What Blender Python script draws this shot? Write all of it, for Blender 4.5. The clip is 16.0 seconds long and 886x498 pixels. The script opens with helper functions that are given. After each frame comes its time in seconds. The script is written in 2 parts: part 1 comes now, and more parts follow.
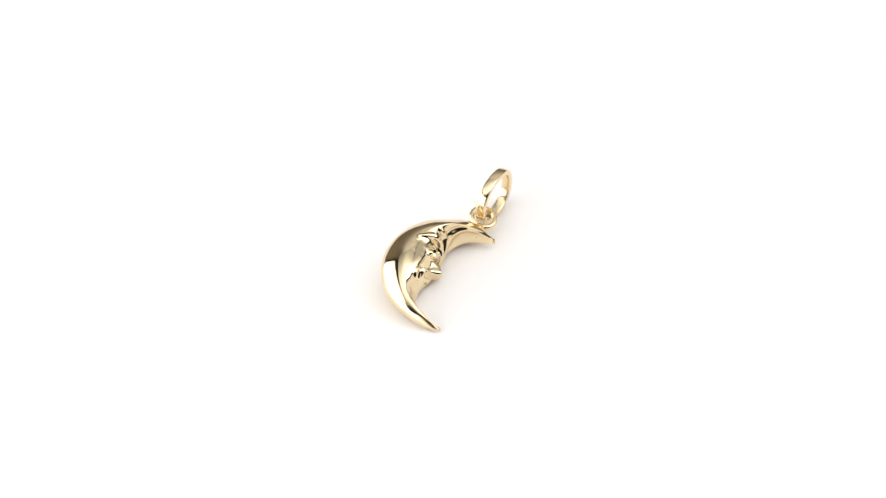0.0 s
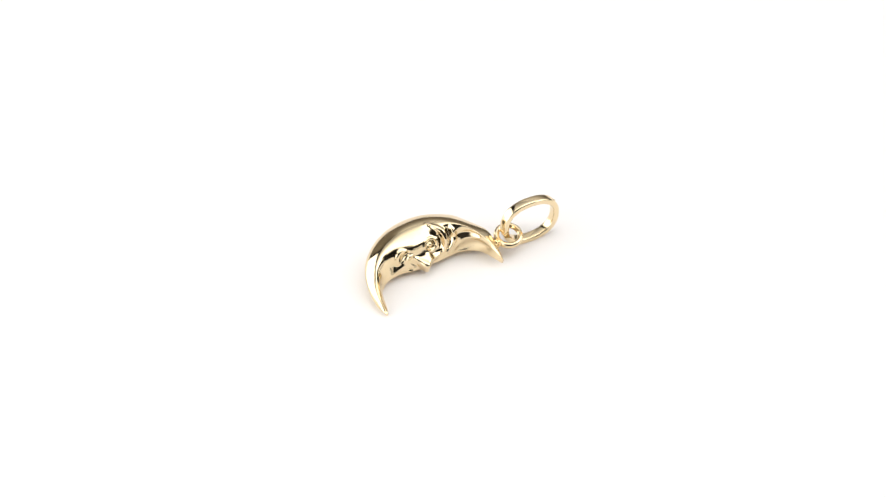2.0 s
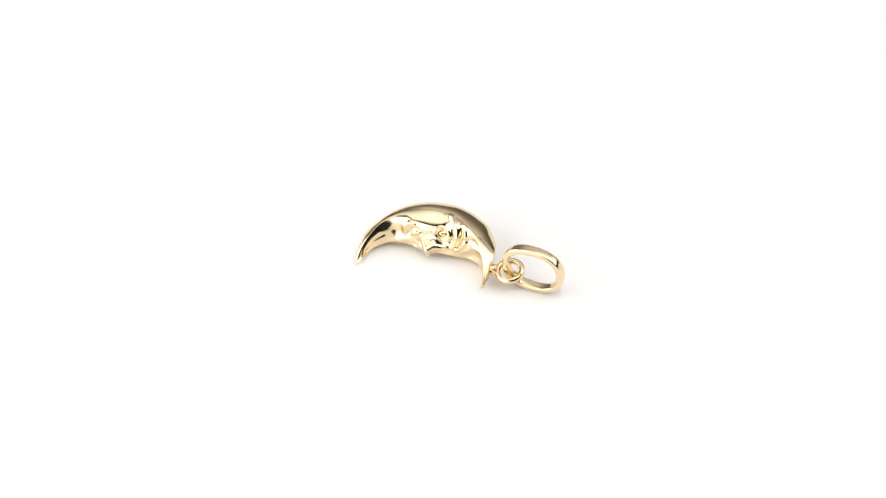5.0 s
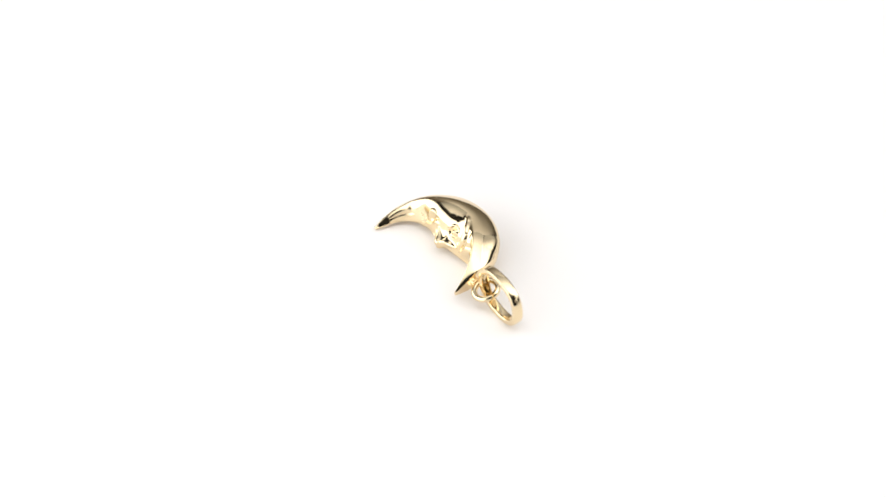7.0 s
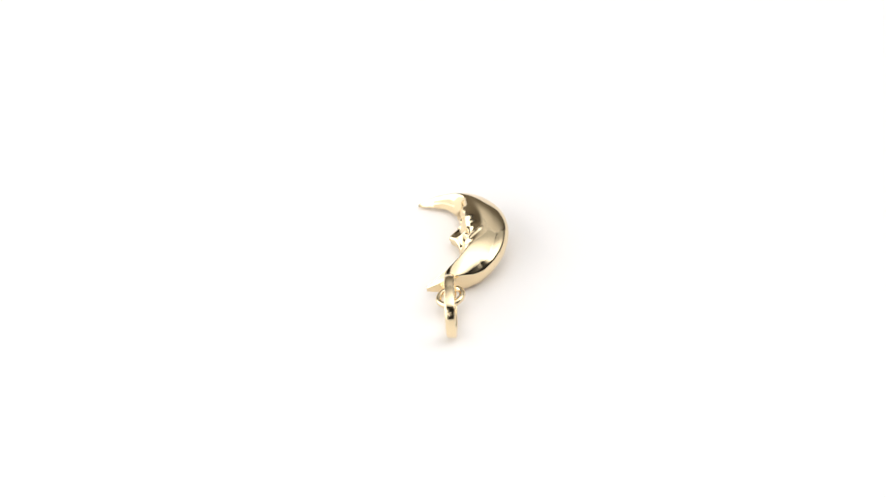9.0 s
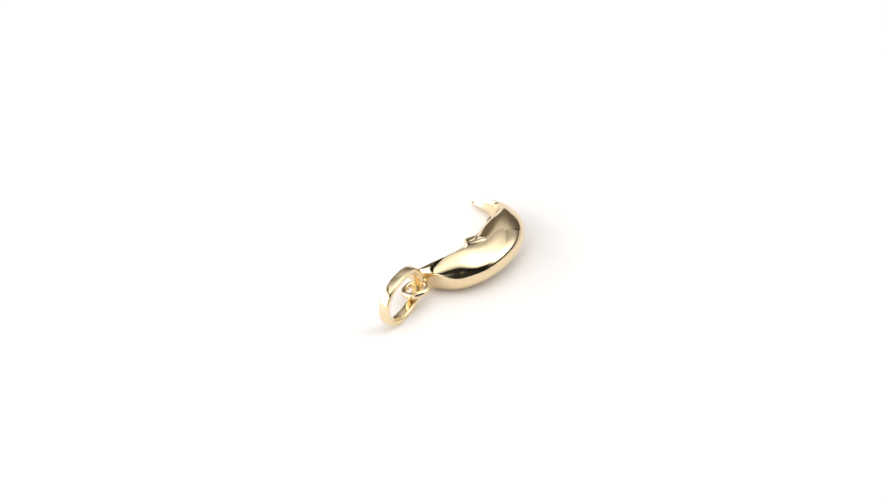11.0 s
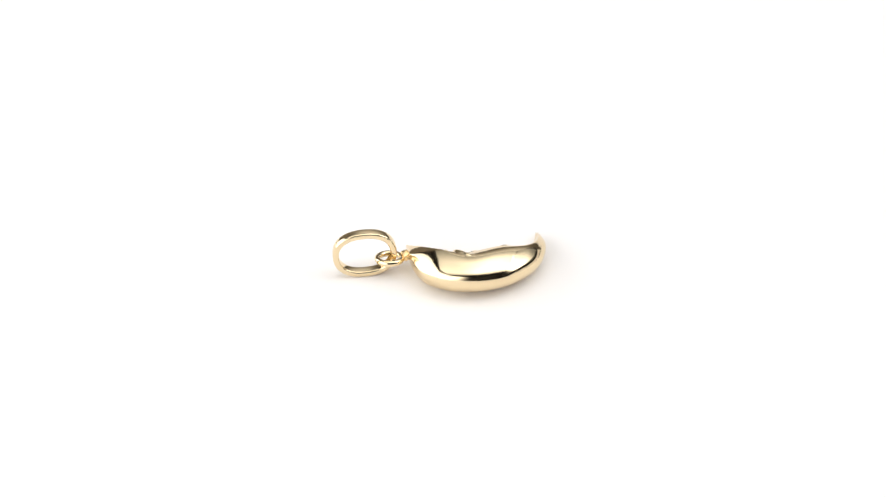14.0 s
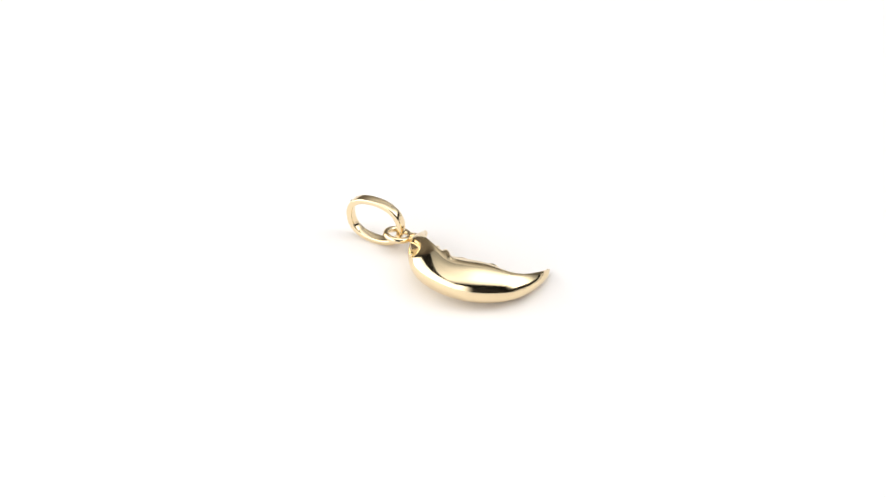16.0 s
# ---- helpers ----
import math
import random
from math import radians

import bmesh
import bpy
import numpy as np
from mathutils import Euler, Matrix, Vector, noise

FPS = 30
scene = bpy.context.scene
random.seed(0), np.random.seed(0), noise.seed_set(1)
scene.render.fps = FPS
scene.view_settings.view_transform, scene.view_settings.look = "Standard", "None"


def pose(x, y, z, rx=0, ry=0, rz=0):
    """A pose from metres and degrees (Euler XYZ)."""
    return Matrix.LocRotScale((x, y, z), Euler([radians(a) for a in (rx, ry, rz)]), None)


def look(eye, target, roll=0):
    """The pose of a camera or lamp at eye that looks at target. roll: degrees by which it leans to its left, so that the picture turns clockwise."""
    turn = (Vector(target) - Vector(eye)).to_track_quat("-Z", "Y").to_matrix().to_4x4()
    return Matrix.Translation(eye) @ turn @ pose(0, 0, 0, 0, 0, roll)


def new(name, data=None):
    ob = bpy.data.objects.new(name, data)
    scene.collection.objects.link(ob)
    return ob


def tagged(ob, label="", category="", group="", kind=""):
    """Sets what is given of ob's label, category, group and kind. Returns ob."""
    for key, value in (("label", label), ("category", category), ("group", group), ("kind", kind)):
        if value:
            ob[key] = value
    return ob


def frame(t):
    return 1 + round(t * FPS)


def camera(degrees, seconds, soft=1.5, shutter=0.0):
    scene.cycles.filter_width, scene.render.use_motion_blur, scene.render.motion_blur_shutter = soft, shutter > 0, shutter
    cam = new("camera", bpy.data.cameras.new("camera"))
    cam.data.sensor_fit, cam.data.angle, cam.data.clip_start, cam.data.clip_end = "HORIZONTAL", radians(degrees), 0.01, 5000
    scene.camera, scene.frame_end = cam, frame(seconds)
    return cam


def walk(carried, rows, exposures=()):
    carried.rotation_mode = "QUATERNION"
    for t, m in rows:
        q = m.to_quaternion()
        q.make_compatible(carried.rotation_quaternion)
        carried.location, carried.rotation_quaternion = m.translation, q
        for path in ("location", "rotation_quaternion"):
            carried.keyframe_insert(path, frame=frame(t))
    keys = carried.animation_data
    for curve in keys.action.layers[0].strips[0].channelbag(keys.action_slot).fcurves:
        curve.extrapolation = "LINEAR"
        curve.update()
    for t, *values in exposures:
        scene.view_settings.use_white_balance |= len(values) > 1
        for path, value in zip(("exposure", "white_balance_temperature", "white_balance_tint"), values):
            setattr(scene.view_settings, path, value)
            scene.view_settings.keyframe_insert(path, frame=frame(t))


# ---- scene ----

# One unit of the plan is a twentieth of a millimetre; the turning axis stands at the origin, the table top at z = 0.
U = 5e-5
REST = 10.5         # height of the plan's zero over the table

# ---- camera ----
ELEVATION = radians(41.5)
LENS = 22.0
cam = camera(LENS, 16.0, soft=1.3)
forward = Vector((0, math.cos(ELEVATION), -math.sin(ELEVATION)))
upward = Vector((0, math.sin(ELEVATION), math.cos(ELEVATION)))
distance = 784 / math.tan(radians(LENS / 2))
eye = (Vector((0, 0, REST)) - 16.1 * Vector((1, 0, 0)) + 23.57 * upward - distance * forward) * U
stand = look(eye, eye + forward, -1.57)
walk(cam, [(0, stand), (16.0, stand)])
cam.data.dof.use_dof = True
cam.data.dof.focus_distance = distance * U - 0.0015
cam.data.dof.aperture_fstop = 20.0

# ---- light ----
world = bpy.data.worlds.new("world")
scene.world = world
world.use_nodes = True
world.node_tree.nodes["Background"].inputs["Color"].default_value = (0.9, 0.95, 1.0, 1)
world.node_tree.nodes["Background"].inputs["Strength"].default_value = 0.02


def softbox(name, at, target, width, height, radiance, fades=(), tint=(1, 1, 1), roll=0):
    """A lit diffuser, also used for the added fill at the back wall. fades: (axis of the room, place of full light,
    place of least light, least share).
    """
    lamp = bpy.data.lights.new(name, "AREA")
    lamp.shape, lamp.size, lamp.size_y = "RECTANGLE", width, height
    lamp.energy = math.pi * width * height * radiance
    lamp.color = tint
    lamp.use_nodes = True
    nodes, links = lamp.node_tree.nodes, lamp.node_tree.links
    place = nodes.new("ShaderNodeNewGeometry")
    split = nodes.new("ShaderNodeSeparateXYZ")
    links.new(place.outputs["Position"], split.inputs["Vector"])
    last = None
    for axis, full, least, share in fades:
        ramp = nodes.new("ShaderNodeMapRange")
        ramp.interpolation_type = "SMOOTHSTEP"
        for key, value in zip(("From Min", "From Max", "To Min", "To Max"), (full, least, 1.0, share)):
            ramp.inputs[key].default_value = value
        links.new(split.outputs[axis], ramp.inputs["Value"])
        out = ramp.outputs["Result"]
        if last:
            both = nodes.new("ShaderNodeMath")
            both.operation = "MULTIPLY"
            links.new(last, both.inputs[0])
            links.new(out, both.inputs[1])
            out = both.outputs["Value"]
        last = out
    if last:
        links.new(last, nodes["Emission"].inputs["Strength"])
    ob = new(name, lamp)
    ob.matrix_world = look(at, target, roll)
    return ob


softbox("softbox_top", (0.05, 0.10, 0.48), (0.05, 0.0999, 0), 0.76, 0.72, 1.15, (("Y", -0.16, 0.44, 0.20), ("Y", -0.10, -0.27, 0.30), ("X", 0.10, -0.16, 0.6)))
softbox("softbox_left", (-0.344, 0.064, 0.185), (-0.344 + 0.63, 0.064 + 0.19, 0.185), 0.72, 0.36, 1.2, (("Z", 0.20, 0.37, 0.6),))
softbox("softbox_front", (-0.145, -0.32, 0.185), (-0.145 + 0.08, -0.32 + 0.19, 0.185), 0.206, 0.36, 1.0, (("X", -0.19, -0.05, 0.03),))
softbox("softbox_right", (0.43, 0.07, 0.345), (0.0, 0.07, 0.345), 0.74, 0.35, 1.75, (("Y", -0.10, 0.34, 0.12), ("Z", 0.26, 0.14, 0.5), ("Y", -0.06, -0.29, 0.02)), roll=-12)
# Unseen lamp, added so the back wall brightens upward in the gold.
softbox("back_wall_fill", (0.10, 0.452, 0.25), (0.10, 0.0, 0.25), 0.66, 0.46, 0.27, (("Z", 0.47, 0.08, 0.04), ("X", -0.02, -0.22, 0.1)))
scene.view_settings.exposure = 1.20


# ---- materials ----
def material(name):
    m = bpy.data.materials.new(name)
    m.use_nodes = True
    return m, m.node_tree.nodes, m.node_tree.links, m.node_tree.nodes["Principled BSDF"]


def gold_material(name="polished_gold", low=(0.82, 0.668, 0.422), high=(0.875, 0.722, 0.476), gloss_range=(0.06, 0.11), relief=0.13):
    m, nodes, links, shader = material(name)
    shader.inputs["Metallic"].default_value = 1.0
    coords = nodes.new("ShaderNodeTexCoord")
    cloud = nodes.new("ShaderNodeTexNoise")
    cloud.inputs["Scale"].default_value = 260.0
    cloud.inputs["Detail"].default_value = 4.0
    links.new(coords.outputs["Object"], cloud.inputs["Vector"])
    tint = nodes.new("ShaderNodeMix")
    tint.data_type = "RGBA"
    tint.inputs["A"].default_value = (*low, 1)
    tint.inputs["B"].default_value = (*high, 1)
    links.new(cloud.outputs["Fac"], tint.inputs["Factor"])
    links.new(tint.outputs["Result"], shader.inputs["Base Color"])
    gloss = nodes.new("ShaderNodeMapRange")
    gloss.inputs["To Min"].default_value = gloss_range[0]
    gloss.inputs["To Max"].default_value = gloss_range[1]
    links.new(cloud.outputs["Fac"], gloss.inputs["Value"])
    links.new(gloss.outputs["Result"], shader.inputs["Roughness"])
    grain = nodes.new("ShaderNodeTexNoise")
    grain.inputs["Scale"].default_value = 4200.0
    grain.inputs["Detail"].default_value = 3.0
    links.new(coords.outputs["Object"], grain.inputs["Vector"])
    bump = nodes.new("ShaderNodeBump")
    bump.inputs["Strength"].default_value = relief
    bump.inputs["Distance"].default_value = 0.00002
    links.new(grain.outputs["Fac"], bump.inputs["Height"])
    links.new(bump.outputs["Normal"], shader.inputs["Normal"])
    return m


def plain_material(name, colour, rough, spread=0.02, scale=30.0, relief=0.0):
    m, nodes, links, shader = material(name)
    coords = nodes.new("ShaderNodeTexCoord")
    cloud = nodes.new("ShaderNodeTexNoise")
    cloud.inputs["Scale"].default_value = scale
    cloud.inputs["Detail"].default_value = 5.0
    links.new(coords.outputs["Object"], cloud.inputs["Vector"])
    tint = nodes.new("ShaderNodeMix")
    tint.data_type = "RGBA"
    tint.inputs["A"].default_value = (*[c * (1 - spread) for c in colour], 1)
    tint.inputs["B"].default_value = (*[min(1, c * (1 + spread)) for c in colour], 1)
    links.new(cloud.outputs["Fac"], tint.inputs["Factor"])
    links.new(tint.outputs["Result"], shader.inputs["Base Color"])
    shader.inputs["Roughness"].default_value = rough
    if relief:
        bump = nodes.new("ShaderNodeBump")
        bump.inputs["Strength"].default_value = relief
        bump.inputs["Distance"].default_value = 0.0001
        links.new(cloud.outputs["Fac"], bump.inputs["Height"])
        links.new(bump.outputs["Normal"], shader.inputs["Normal"])
    return m


GOLD = gold_material()
SOLDER = gold_material("solder_gold", (0.85, 0.58, 0.27), (0.92, 0.68, 0.36), (0.15, 0.3), 0.5)
WHITE = plain_material("white_board", (0.93, 0.903, 0.888), 0.45, 0.01)
BEIGE = plain_material("beige_fabric", (0.12, 0.101, 0.079), 0.9, 0.04, 400.0, 0.2)
DARK = plain_material("dark_surround", (0.02, 0.019, 0.018), 0.9, 0.2, 60.0, 0.2)


# ---- setting ----
def slab(name, low, high, mat, label):
    bm = bmesh.new()
    bmesh.ops.create_cube(bm, size=1)
    for v in bm.verts:
        for k in range(3):
            v.co[k] = high[k] if v.co[k] > 0 else low[k]
    mesh = bpy.data.meshes.new(name)
    bm.to_mesh(mesh)
    bm.free()
    mesh.materials.append(mat)
    return tagged(new(name, mesh), label, "wall" if "wall" in name else name, kind="structure")


slab("floor", (-0.45, -0.50, -0.012), (0.45, 0.46, 0.0), WHITE, "seamless white board that the pendant lies on")
slab("wall_back", (-0.45, 0.46, -0.012), (0.45, 0.47, 0.50), BEIGE, "beige fabric back of the light tent")
# The dark sides are unseen, added so gaps beside the lamps reflect dark.
slab("wall_left", (-0.46, -0.50, -0.012), (-0.45, 0.47, 0.50), DARK, "unseen dark side behind the lit diffuser, added for dark gaps in the reflections")
slab("wall_right", (0.45, -0.50, -0.012), (0.46, 0.47, 0.50), DARK, "unseen dark side behind the lit diffuser, added for dark gaps in the reflections")
# Unseen reflector, added to give the gold a low bright band.
slab("wall_right_reflector", (0.40, -0.30, 0.010), (0.405, 0.40, 0.062), WHITE, "unseen low white strip along the tent side, added as a reflector")
# Added in place of the dark camera side that the gold reflects.
slab("wall_front", (-0.45, -0.51, -0.012), (0.45, -0.50, 0.50), DARK, "unseen dark wall behind the tent opening, stands in for camera and room")
# Unseen roof, kept dark so the gold shows a gap between the lamps.
slab("ceiling", (-0.46, -0.51, 0.50), (0.46, 0.47, 0.51), DARK, "unseen dark roof over the lit diffuser, added for dark gaps in the reflections")


# ---- the pendant ----
def part(name, bm, mat, parent, label=""):
    mesh = bpy.data.meshes.new(name)
    bm.to_mesh(mesh)
    bm.free()
    for p in mesh.polygons:
        p.use_smooth = True
    mesh.materials.append(mat)
    ob = new(name, mesh)
    ob.parent = parent
    return tagged(ob, label) if label else ob


def spline(knots, values, xs):
    """Natural cubic spline through (knots, values), read at xs."""
    k, y, n = np.asarray(knots, float), np.asarray(values, float), len(knots)
    h = np.diff(k)
    a, b = np.eye(n), np.zeros(n)
    for i in range(1, n - 1):
        a[i, i - 1:i + 2] = h[i - 1], 2 * (h[i - 1] + h[i]), h[i]
        b[i] = 6 * ((y[i + 1] - y[i]) / h[i] - (y[i] - y[i - 1]) / h[i - 1])
    m = np.linalg.solve(a, b)
    i = np.clip(np.searchsorted(k, xs) - 1, 0, n - 2)
    f = (k[i + 1] - xs) / h[i]
    g = 1 - f
    return f * y[i] + g * y[i + 1] + ((f ** 3 - f) * m[i] + (g ** 3 - g) * m[i + 1]) * h[i] ** 2 / 6


MIDDLE = (20.0, -60.0)          # centre of the crescent's sweep
TURN = [247.6, 238, 226, 212, 197, 182, 168, 154, 140, 126, 112, 98, 85, 73, 61.2]      # degrees round it, tail to horn
OUTER_R = [119.8, 124.8, 130.3, 136.5, 142.7, 145.5, 147.8, 148.6, 148.8, 148.6, 145.5, 139, 130.3, 123.5, 120.8]
OUTER_Z = [-2.4, 0.3, 8.8, 15.4, 21.2, 26.4, 29.1, 31, 32.1, 29.7, 28.7, 31.1, 34.8, 22.5, 5.5]
CREST_R = [117.9, 117.9, 117, 116.2, 111.9, 106.4, 104.6, 103.8, 103.2, 102, 100.6, 104.1, 107.8, 114.0, 118.5]
CREST_Z = [-3.9, 9.4, 22.4, 36.1, 49.2, 57.9, 61.6, 61.7, 60.5, 60.3, 59.2, 53.1, 42.2, 27.5, 10.5]
INNER_R = [116, 110.1, 108.3, 101.5, 87.3, 68.8, 58.7, 56.6, 59.6, 66.4, 80.9, 98.8, 110.2, 111.5, 115.6]
INNER_Z = [-3.1, -0.1, 1.6, 2.6, 3.8, 2.8, 2.7, 2.9, 2.8, 2.5, 2.7, 3.1, 3.2, 4.0, 5.5]
UNDER_Z = [-8.5, -6.6, -6.7, -6.2, -6, -8.2, -8.4, -8.4, -9.3, -10.4, -10.6, -8.9, -6.5, -4, 0.8]
ROUND = [0.02, 0.19, 0.32, 0.45, 0.59, 0.69, 0.62, 0.56, 0.46, 0.48, 0.55, 0.49, 0.38, 0.21, 0.01]      # how far the inner side swells like a cheek
BULGE = [1, 1, 1, 1.05, 1.09, 1.07, 1.07, 1.06, 1.03, 1.03, 1.01, 1.03, 0.99, 1, 1]      # below 1 the back is fuller than a quarter ellipse
SLOPE = [0.3, 0.32, 0.34, 0.4, 0.38, 0.28, 0.2, 0.13, 0.1, 0.2, 0.35, 0.52, 0.57, 0.48, 0.24]      # how straight the back runs up to a sharp crest


def grid_mesh(points, closed_v=True, cap=True):
    """A bmesh from rows of rings of points."""
    bm = bmesh.new()
    rows = [[bm.verts.new(p) for p in ring] for ring in points]
    n = len(rows[0])
    for a, b in zip(rows, rows[1:]):
        for j in range(n if closed_v else n - 1):
            bm.faces.new((a[j], a[(j + 1) % n], b[(j + 1) % n], b[j]))
    if cap:
        bm.faces.new(list(reversed(rows[0])))
        bm.faces.new(rows[-1])
    bmesh.ops.recalc_face_normals(bm, faces=bm.faces)
    return bm


def smooth(x):
    x = np.clip(x, 0, 1)
    return x * x * (3 - 2 * x)


# Relief of the face. Strokes: (turn, share of the way from crest to inner edge), ..., height, half-width, edge.
# edge 0 is a soft swell, 1 a ridge with steep flanks.
# the full cheek, from mouth to brow
CHEEK = [
    ([(194, 0.38), (182, 0.42), (168, 0.46), (156, 0.46), (147, 0.38)], 4.2, (10, 15, 17, 15, 10), 0.0),
]
# brow: two curling leaves, the furrow between them and the furrow towards the eye
BROW = [
    ([(141, 0.02), (131.3, 0.16), (124.5, 0.30), (120.3, 0.51), (120.3, 0.71), (122.8, 0.83)], 5.5, (1.8, 5.0, 7.0, 7.0, 5.0, 3.0), 0.7),
    ([(116, 0.10), (111.6, 0.33), (110, 0.57), (113.4, 0.76), (118, 0.87)], 4.0, (1.6, 4.5, 5.0, 4.5, 3.0), 0.7),
    ([(119, 0.20), (116.2, 0.40), (115.6, 0.58), (117.6, 0.76)], -3.0, (2.0, 2.5, 2.5, 2.5), 0.3),
    ([(129, 0.36), (125.3, 0.52), (126.2, 0.68)], -3.5, (2.5, 3.5, 3.0), 0.2),
    ([(144, 0.06), (138, 0.06)], 1.8, (3.0, 5.0), 0.3),
]
# nose: bridge, wing, the flat between them, the step under it
NOSE = [
    ([(130, 0.84), (140, 0.87), (150, 0.90), (158, 0.96)], 7.5, (4.0, 6.5, 9.0, 8.0), 0.2),
    ([(171, 0.72), (166, 0.80), (162, 0.88), (158, 0.96)], 6.5, (3.0, 5.5, 7.5, 7.0), 0.35),
    ([(150, 0.80), (156, 0.85), (161, 0.87)], 6.5, (10, 11, 9), 0.0),
    ([(177, 0.80), (172, 0.89), (167, 0.99)], -3.0, (3.0, 4.0, 5.0), 0.1),
]
# lips: two leaves and the gap between them, the corner of the mouth, lower lip and chin
LIPS = [
    ([(179, 0.46), (185, 0.42), (190, 0.52), (192, 0.68)], 4.0, (1.8, 4.0, 5.5, 4.0), 0.6),
    ([(182.5, 0.71), (177.5, 0.65), (172.5, 0.63)], 3.5, (2.0, 4.0, 2.0), 0.6),
    ([(187, 0.66), (183, 0.57), (177, 0.54)], -3.5, (3.0, 3.5, 3.0), 0.3),
    ([(200, 0.58), (196, 0.66)], -1.6, (9.0, 7.0), 0.0),
    ([(188, 0.84), (193, 0.89), (200, 0.96)], 2.5, (6.0, 8.0, 8.0), 0.0),
    ([(182, 0.96), (179, 0.97)], -1.8, (2.6, 2.6), 0.4),
]
# tail: the full band under its crest and the ridge below it
TAIL = [
    ([(233, 0.40), (226, 0.36), (216, 0.36)], 1.6, (3.0, 6.0, 7.0), 0.0),
    ([(233, 0.76), (225, 0.73), (212, 0.74)], 1.0, (2.0, 4.0, 3.5), 0.0),
]
# horn: the ridge under its crest band and the hollow flank below
HORN = [
    ([(110, 0.88), (102, 0.62), (94, 0.47), (86, 0.34), (78, 0.28), (66, 0.22)], 2.0, (3.5, 5.0, 5.5, 5.0, 4.0, 2.5), 0.0),
    ([(110, 0.50), (103, 0.38), (95, 0.30), (87, 0.22)], -3.2, (4.0, 6.0, 6.0, 4.0), 0.0),
    ([(107, 0.98), (97, 0.84), (88, 0.72), (78, 0.64)], -4.0, (8.0, 11.0, 11.0, 7.0), 0.0),
]
STROKES = CHEEK + BROW + NOSE + LIPS + TAIL + HORN
EYE = (140.8, 0.55)


def crescent(parent):
    n, m = 420, 120
    s = 0.5 - 0.5 * np.cos(np.linspace(0.03, math.pi - 0.03, n))
    s = 0.25 * s + 0.75 * np.linspace(0.002, 0.998, n)
    key = [-a for a in TURN]

    def side(angle, w):
        """The inner side, as plan points, at degrees and shares of the way from crest to edge."""
        c_r, c_z, i_r, i_z, k = (spline(key, v, -angle) for v in (CREST_R, CREST_Z, INNER_R, INNER_Z, ROUND))
        q = w * math.pi / 2
        f, g = k * np.sin(q) + (1 - k) * w, k * np.cos(q) + (1 - k) * (1 - w)
        r, a = c_r + (i_r - c_r) * f, np.radians(angle)
        return np.stack([MIDDLE[0] + r * np.cos(a), MIDDLE[1] + r * np.sin(a), i_z + (c_z - i_z) * g], -1)

    angle = TURN[0] + (TURN[-1] - TURN[0]) * s
    o_r, o_z, c_r, c_z, i_r, i_z, low = (spline(key, v, -angle) for v in (OUTER_R, OUTER_Z, CREST_R, CREST_Z, INNER_R, INNER_Z, UNDER_Z))
    a = np.radians(angle)

    def plan(r, z):
        return np.stack([MIDDLE[0] + r * np.cos(a), MIDDLE[1] + r * np.sin(a), z], -1)

    rings = []
    straight = np.clip(spline(key, SLOPE, -angle), 0, 1)
    bulge = spline(key, BULGE, -angle)
    for u in np.linspace(0, 1, 64):
        al = u * math.pi / 2
        f = (1 - straight) * (1 - math.cos(al) ** bulge) + straight * u
        g = (1 - straight) * math.sin(al) ** bulge + straight * u
        rings.append(plan(o_r + (c_r - o_r) * f, o_z + (c_z - o_z) * g))
    for b in np.linspace(0, 1, m)[1:]:
        rings.append(side(angle, np.full(n, b)))
    for al in np.linspace(0, math.pi, 48)[1:-1]:
        f, g = (1 - math.cos(al)) / 2, math.sin(al) ** 0.9
        rings.append(plan(i_r + (o_r - i_r) * f, (i_z + (o_z - i_z) * f) * (1 - g) + np.minimum(low, i_z) * g))
    base = np.array(rings).transpose(1, 0, 2)
    # the crest is rolled over softly along the cheek, sharp on horn and tail
    ring_no = np.arange(base.shape[1])
    cheek = smooth((angle - 116) / 26) * smooth((214 - angle) / 30)
    near = smooth(1 - np.abs(ring_no - 72) / 90)[None, :] * (0.03 + 0.97 * cheek)[:, None]
    sharp = base.copy()
    for k in range(210):
        step = 2 if k < 190 else 1
        base += 0.45 * near[..., None] * ((np.roll(base, step, 1) + np.roll(base, -step, 1)) / 2 - base)
    sunk = sharp[:, 63] - base[:, 63]
    base += sunk[:, None] * 0.9 * smooth(1 - np.abs(ring_no - 66) / 105)[None, :, None]
    # the outer edge of the body is round
    count = base.shape[1]
    off_edge = np.minimum(ring_no, count - ring_no)
    near = smooth(1 - off_edge / 24)[None, :] * (smooth((angle - 106) / 20) * smooth((236 - angle) / 16))[:, None]
    edge_line = base[:, 0].copy()
    for _ in range(70):
        base += 0.45 * near[..., None] * ((np.roll(base, 1, 1) + np.roll(base, -1, 1)) / 2 - base)
    base += (edge_line - base[:, 0])[:, None] * smooth(1 - off_edge / 42)[None, :, None]
    du, dv = np.gradient(base, axis=0), np.roll(base, -1, 1) - np.roll(base, 1, 1)
    normal = np.cross(du, dv)
    normal /= np.linalg.norm(normal, axis=2, keepdims=True) + 1e-9
    middle = base.mean(1, keepdims=True)
    normal *= np.sign((normal * (base - middle)).sum(2).mean())
    lift = np.zeros(base.shape[:2])

    def on_face(turns, shares):
        """Points of the rolled face at degrees and shares of the way from crest to edge."""
        row = np.clip(np.interp(-np.asarray(turns, float), -angle, np.arange(n)), 0, n - 1.001)
        col = 63 + np.clip(shares, 0, 1) * (m - 1)
        r0, c0 = row.astype(int), col.astype(int)
        fr, fc = (row - r0)[:, None], (col - c0)[:, None]
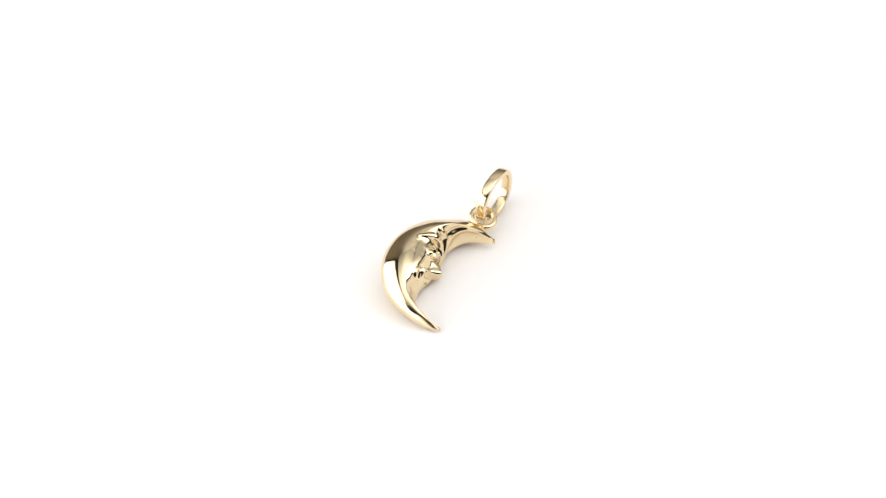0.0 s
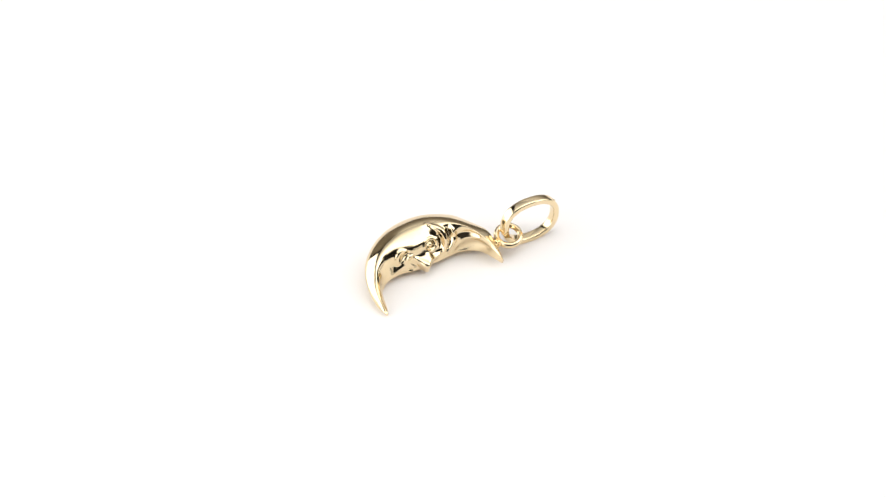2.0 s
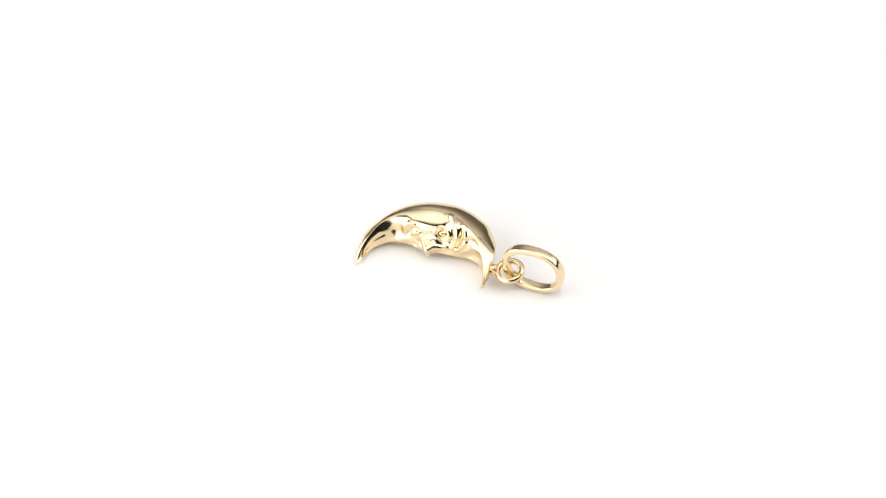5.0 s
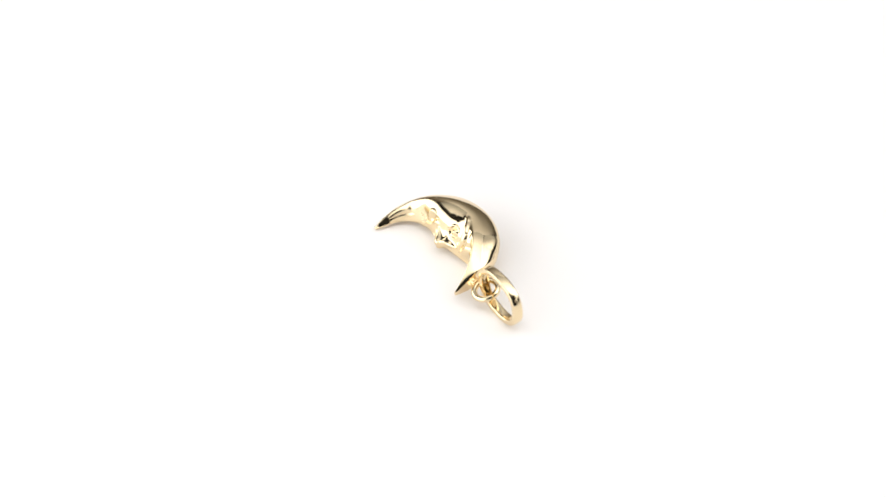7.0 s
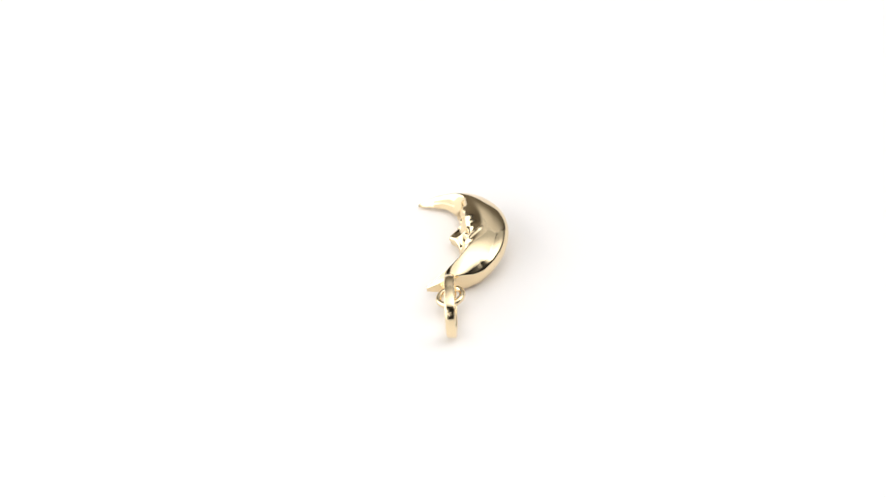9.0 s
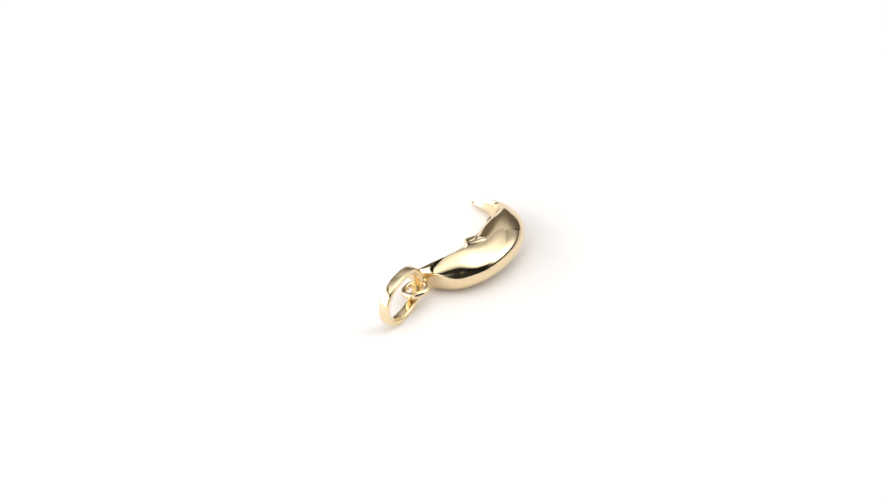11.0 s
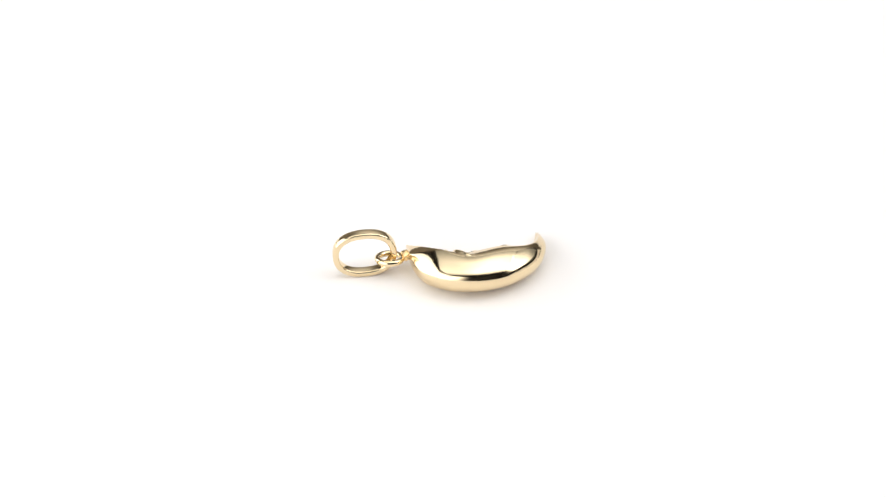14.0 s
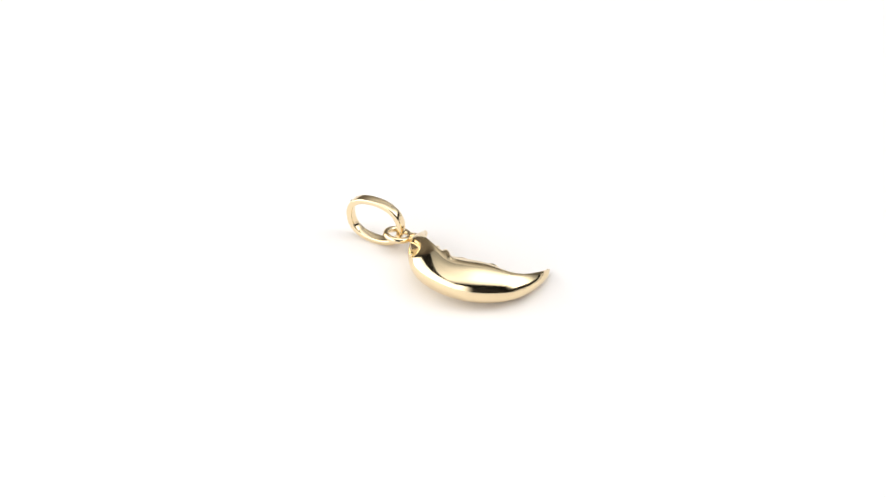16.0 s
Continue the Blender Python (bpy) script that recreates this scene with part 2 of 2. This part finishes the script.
        return ((base[r0, c0] * (1 - fr) + base[r0 + 1, c0] * fr) * (1 - fc)
                + (base[r0, c0 + 1] * (1 - fr) + base[r0 + 1, c0 + 1] * fr) * fc)

    flat = base.astype(np.float32)
    for spots, height, widths, edge in STROKES:
        spots = np.array(spots, float)
        u = np.linspace(0, len(spots) - 1, 20 * len(spots))
        knots = np.arange(len(spots))
        fx = (lambda v: spline(knots, v, u)) if len(spots) > 2 else (lambda v: np.interp(u, knots, v))
        line = on_face(fx(spots[:, 0]), fx(spots[:, 1])).astype(np.float32)
        wide = np.interp(u, knots, widths)
        gap = np.sqrt(sum((flat[:, :, None, k] - line[:, k]) ** 2 for k in range(3))) / wide.astype(np.float32)
        pick = gap.argmin(2)
        nearest = np.take_along_axis(gap, pick[..., None], 2)[..., 0]
        rise = height * (wide / wide.max())[pick] ** 0.8
        soft, steep = np.exp(-nearest ** 2 * 1.2), 1 - smooth((nearest - 0.35) / 0.9)
        lift += rise * ((1 - edge) * soft + edge * steep)
    hub = on_face([EYE[0]], [EYE[1]])[0]
    off = base - hub
    off[..., 2] *= 1.2
    d = np.linalg.norm(off, axis=2)
    above = smooth(0.5 + off[..., 2] / 16)
    lift += 5.0 * (1 - smooth(d / 9)) - 2.5 * np.exp(-((d - 9.5) / 2.2) ** 2) + (1.5 + 1.2 * above) * np.exp(-((d - 13.0) / 2.4) ** 2)
    glint = np.linalg.norm(off - np.array([2.5, 2.0, -1.0]), axis=2)
    lift -= 2.4 * np.exp(-(glint / 2.6) ** 2)
    # the relief dies away just over the crest
    keep = np.ones(base.shape[1])
    keep[:64] = 0.6 * smooth((np.linspace(0, 1, 64) - 0.90) / 0.10)
    keep[64:64 + 30] = 0.6 + 0.4 * smooth(np.linspace(0, 1, 30))
    lift *= keep
    for _ in range(3):
        lift[1:-1] += 0.5 * ((lift[2:] + lift[:-2]) / 2 - lift[1:-1])
        lift += 0.5 * ((np.roll(lift, 1, 1) + np.roll(lift, -1, 1)) / 2 - lift)
    face = (base + normal * lift[..., None])
    face[..., 2] = np.maximum(face[..., 2], -REST + 0.1)
    face[..., 2] += REST
    return part("moon_body", grid_mesh(face * U), GOLD, parent, "polished hollow gold crescent moon with a relief face")


def ring_path(count, fx):
    return [fx(2 * math.pi * k / count) for k in range(count)]


def tube_loop(path, normal, width, thick, corner):
    """A closed band along path: width along normal, thick across it, with rounded edges."""
    pts = [Vector(p) for p in path]
    n, rings, normal = len(pts), [], Vector(normal).normalized()
    for k in range(n):
        tangent = (pts[(k + 1) % n] - pts[k - 1]).normalized()
        side = tangent.cross(normal).normalized()
        ring = []
        for j in range(24):
            q = 2 * math.pi * j / 24
            c, d = math.cos(q), math.sin(q)
            ring.append(pts[k] + normal * (width / 2 * math.copysign(abs(c) ** corner, c)) + side * (thick / 2 * math.copysign(abs(d) ** corner, d)))
        rings.append(ring)
    return grid_mesh(rings + [rings[0]], True, False)


def jump_ring(parent):
    tilt, turn = radians(73.4), radians(-40.5)
    normal = Vector((math.cos(tilt) * math.cos(turn), math.cos(tilt) * math.sin(turn), math.sin(tilt)))
    e1 = normal.orthogonal().normalized()
    e2 = normal.cross(e1)
    mid = Vector((57.6, 94.7, 18.8 + REST)) * U
    path = ring_path(72, lambda q: mid + (e1 * math.cos(q) + e2 * math.sin(q)) * 21.3 * U)
    bm = tube_loop(path, normal, 11.5 * U, 10.5 * U, 1.0)
    bmesh.ops.remove_doubles(bm, verts=bm.verts, dist=1e-8)
    return part("jump_ring", bm, GOLD, parent, "small soldered round gold wire ring")


def solder(parent):
    """The lumpy joint between the ring and the horn's back."""
    bm = bmesh.new()
    bmesh.ops.create_icosphere(bm, subdivisions=5, radius=1.0)
    turn = radians(77.5)
    out, side = Vector((math.cos(turn), math.sin(turn), 0)), Vector((-math.sin(turn), math.cos(turn), 0))
    mid = Vector((MIDDLE[0], MIDDLE[1], 18 + REST)) + out * 128
    for v in bm.verts:
        d = v.co.normalized()
        k = 1 + 0.24 * noise.noise(d * 1.9) + 0.06 * noise.noise(d * 5.0)
        v.co = (mid + out * (d.x * 13 * k) + side * (d.y * 10 * k) + Vector((0, 0, d.z * 9 * k))) * U
    return part("solder_joint", bm, SOLDER, parent, "grainy orange gold solder between ring and horn")


def bail(parent):
    turn, dip, lean = radians(60.4), radians(-1.8), radians(-2.4)
    along = Vector((math.cos(turn) * math.cos(dip), math.sin(turn) * math.cos(dip), math.sin(dip)))
    across = Vector((math.sin(turn), -math.cos(turn), 0))
    up = across.cross(along)
    across, up = across * math.cos(lean) + up * math.sin(lean), up * math.cos(lean) - across * math.sin(lean)
    mid = Vector((78.5, 132.9, 37.5 + REST)) * U
    power = 2 / 2.3

    def spot(q):
        c, s = math.cos(q), math.sin(q)
        return mid + along * (math.copysign(abs(c) ** power, c) * 50.8 * U) + up * (math.copysign(abs(s) ** power, s) * 42.2 * U)
    bm = tube_loop(ring_path(140, spot), across, 18 * U, 11.5 * U, 0.5)
    bmesh.ops.remove_doubles(bm, verts=bm.verts, dist=1e-8)
    band = part("bail", bm, GOLD, parent, "oval flat-band gold bail standing on edge")
    # the punched mark on the band's outer end
    q = radians(33)
    out = (spot(q + 0.02) - spot(q - 0.02)).normalized().cross(across).normalized()
    out *= 1 if out.dot(spot(q) - mid) > 0 else -1
    mark = bmesh.new()
    bmesh.ops.create_uvsphere(mark, u_segments=20, v_segments=12, radius=1.0)
    tangent = across.cross(out)
    for v in mark.verts:
        d = v.co.copy()
        v.co = spot(q) + out * 5.6 * U + (across * d.x * 3.2 + tangent * d.y * 2.6 + out * d.z * 1.2) * U
    part("hallmark", mark, GOLD, band, "tiny punched hallmark dot")
    return band


pendant = tagged(new("pendant"), "polished yellow gold crescent moon pendant lying on white board", "pendant")
crescent(pendant)
jump_ring(pendant)
bail(pendant)
solder(pendant)


# ---- what turns ----
def motions():
    rows = []
    for k in range(33):
        t = k * 0.5
        angle = -16.798 * t - 0.156 * t * (t - 8) * (t - 16) / 100 + 0.0057 * t * (t - 16)
        rows.append((t, pose(0, 0, 0, 0, 0, angle)))
    walk(pendant, rows)


motions()
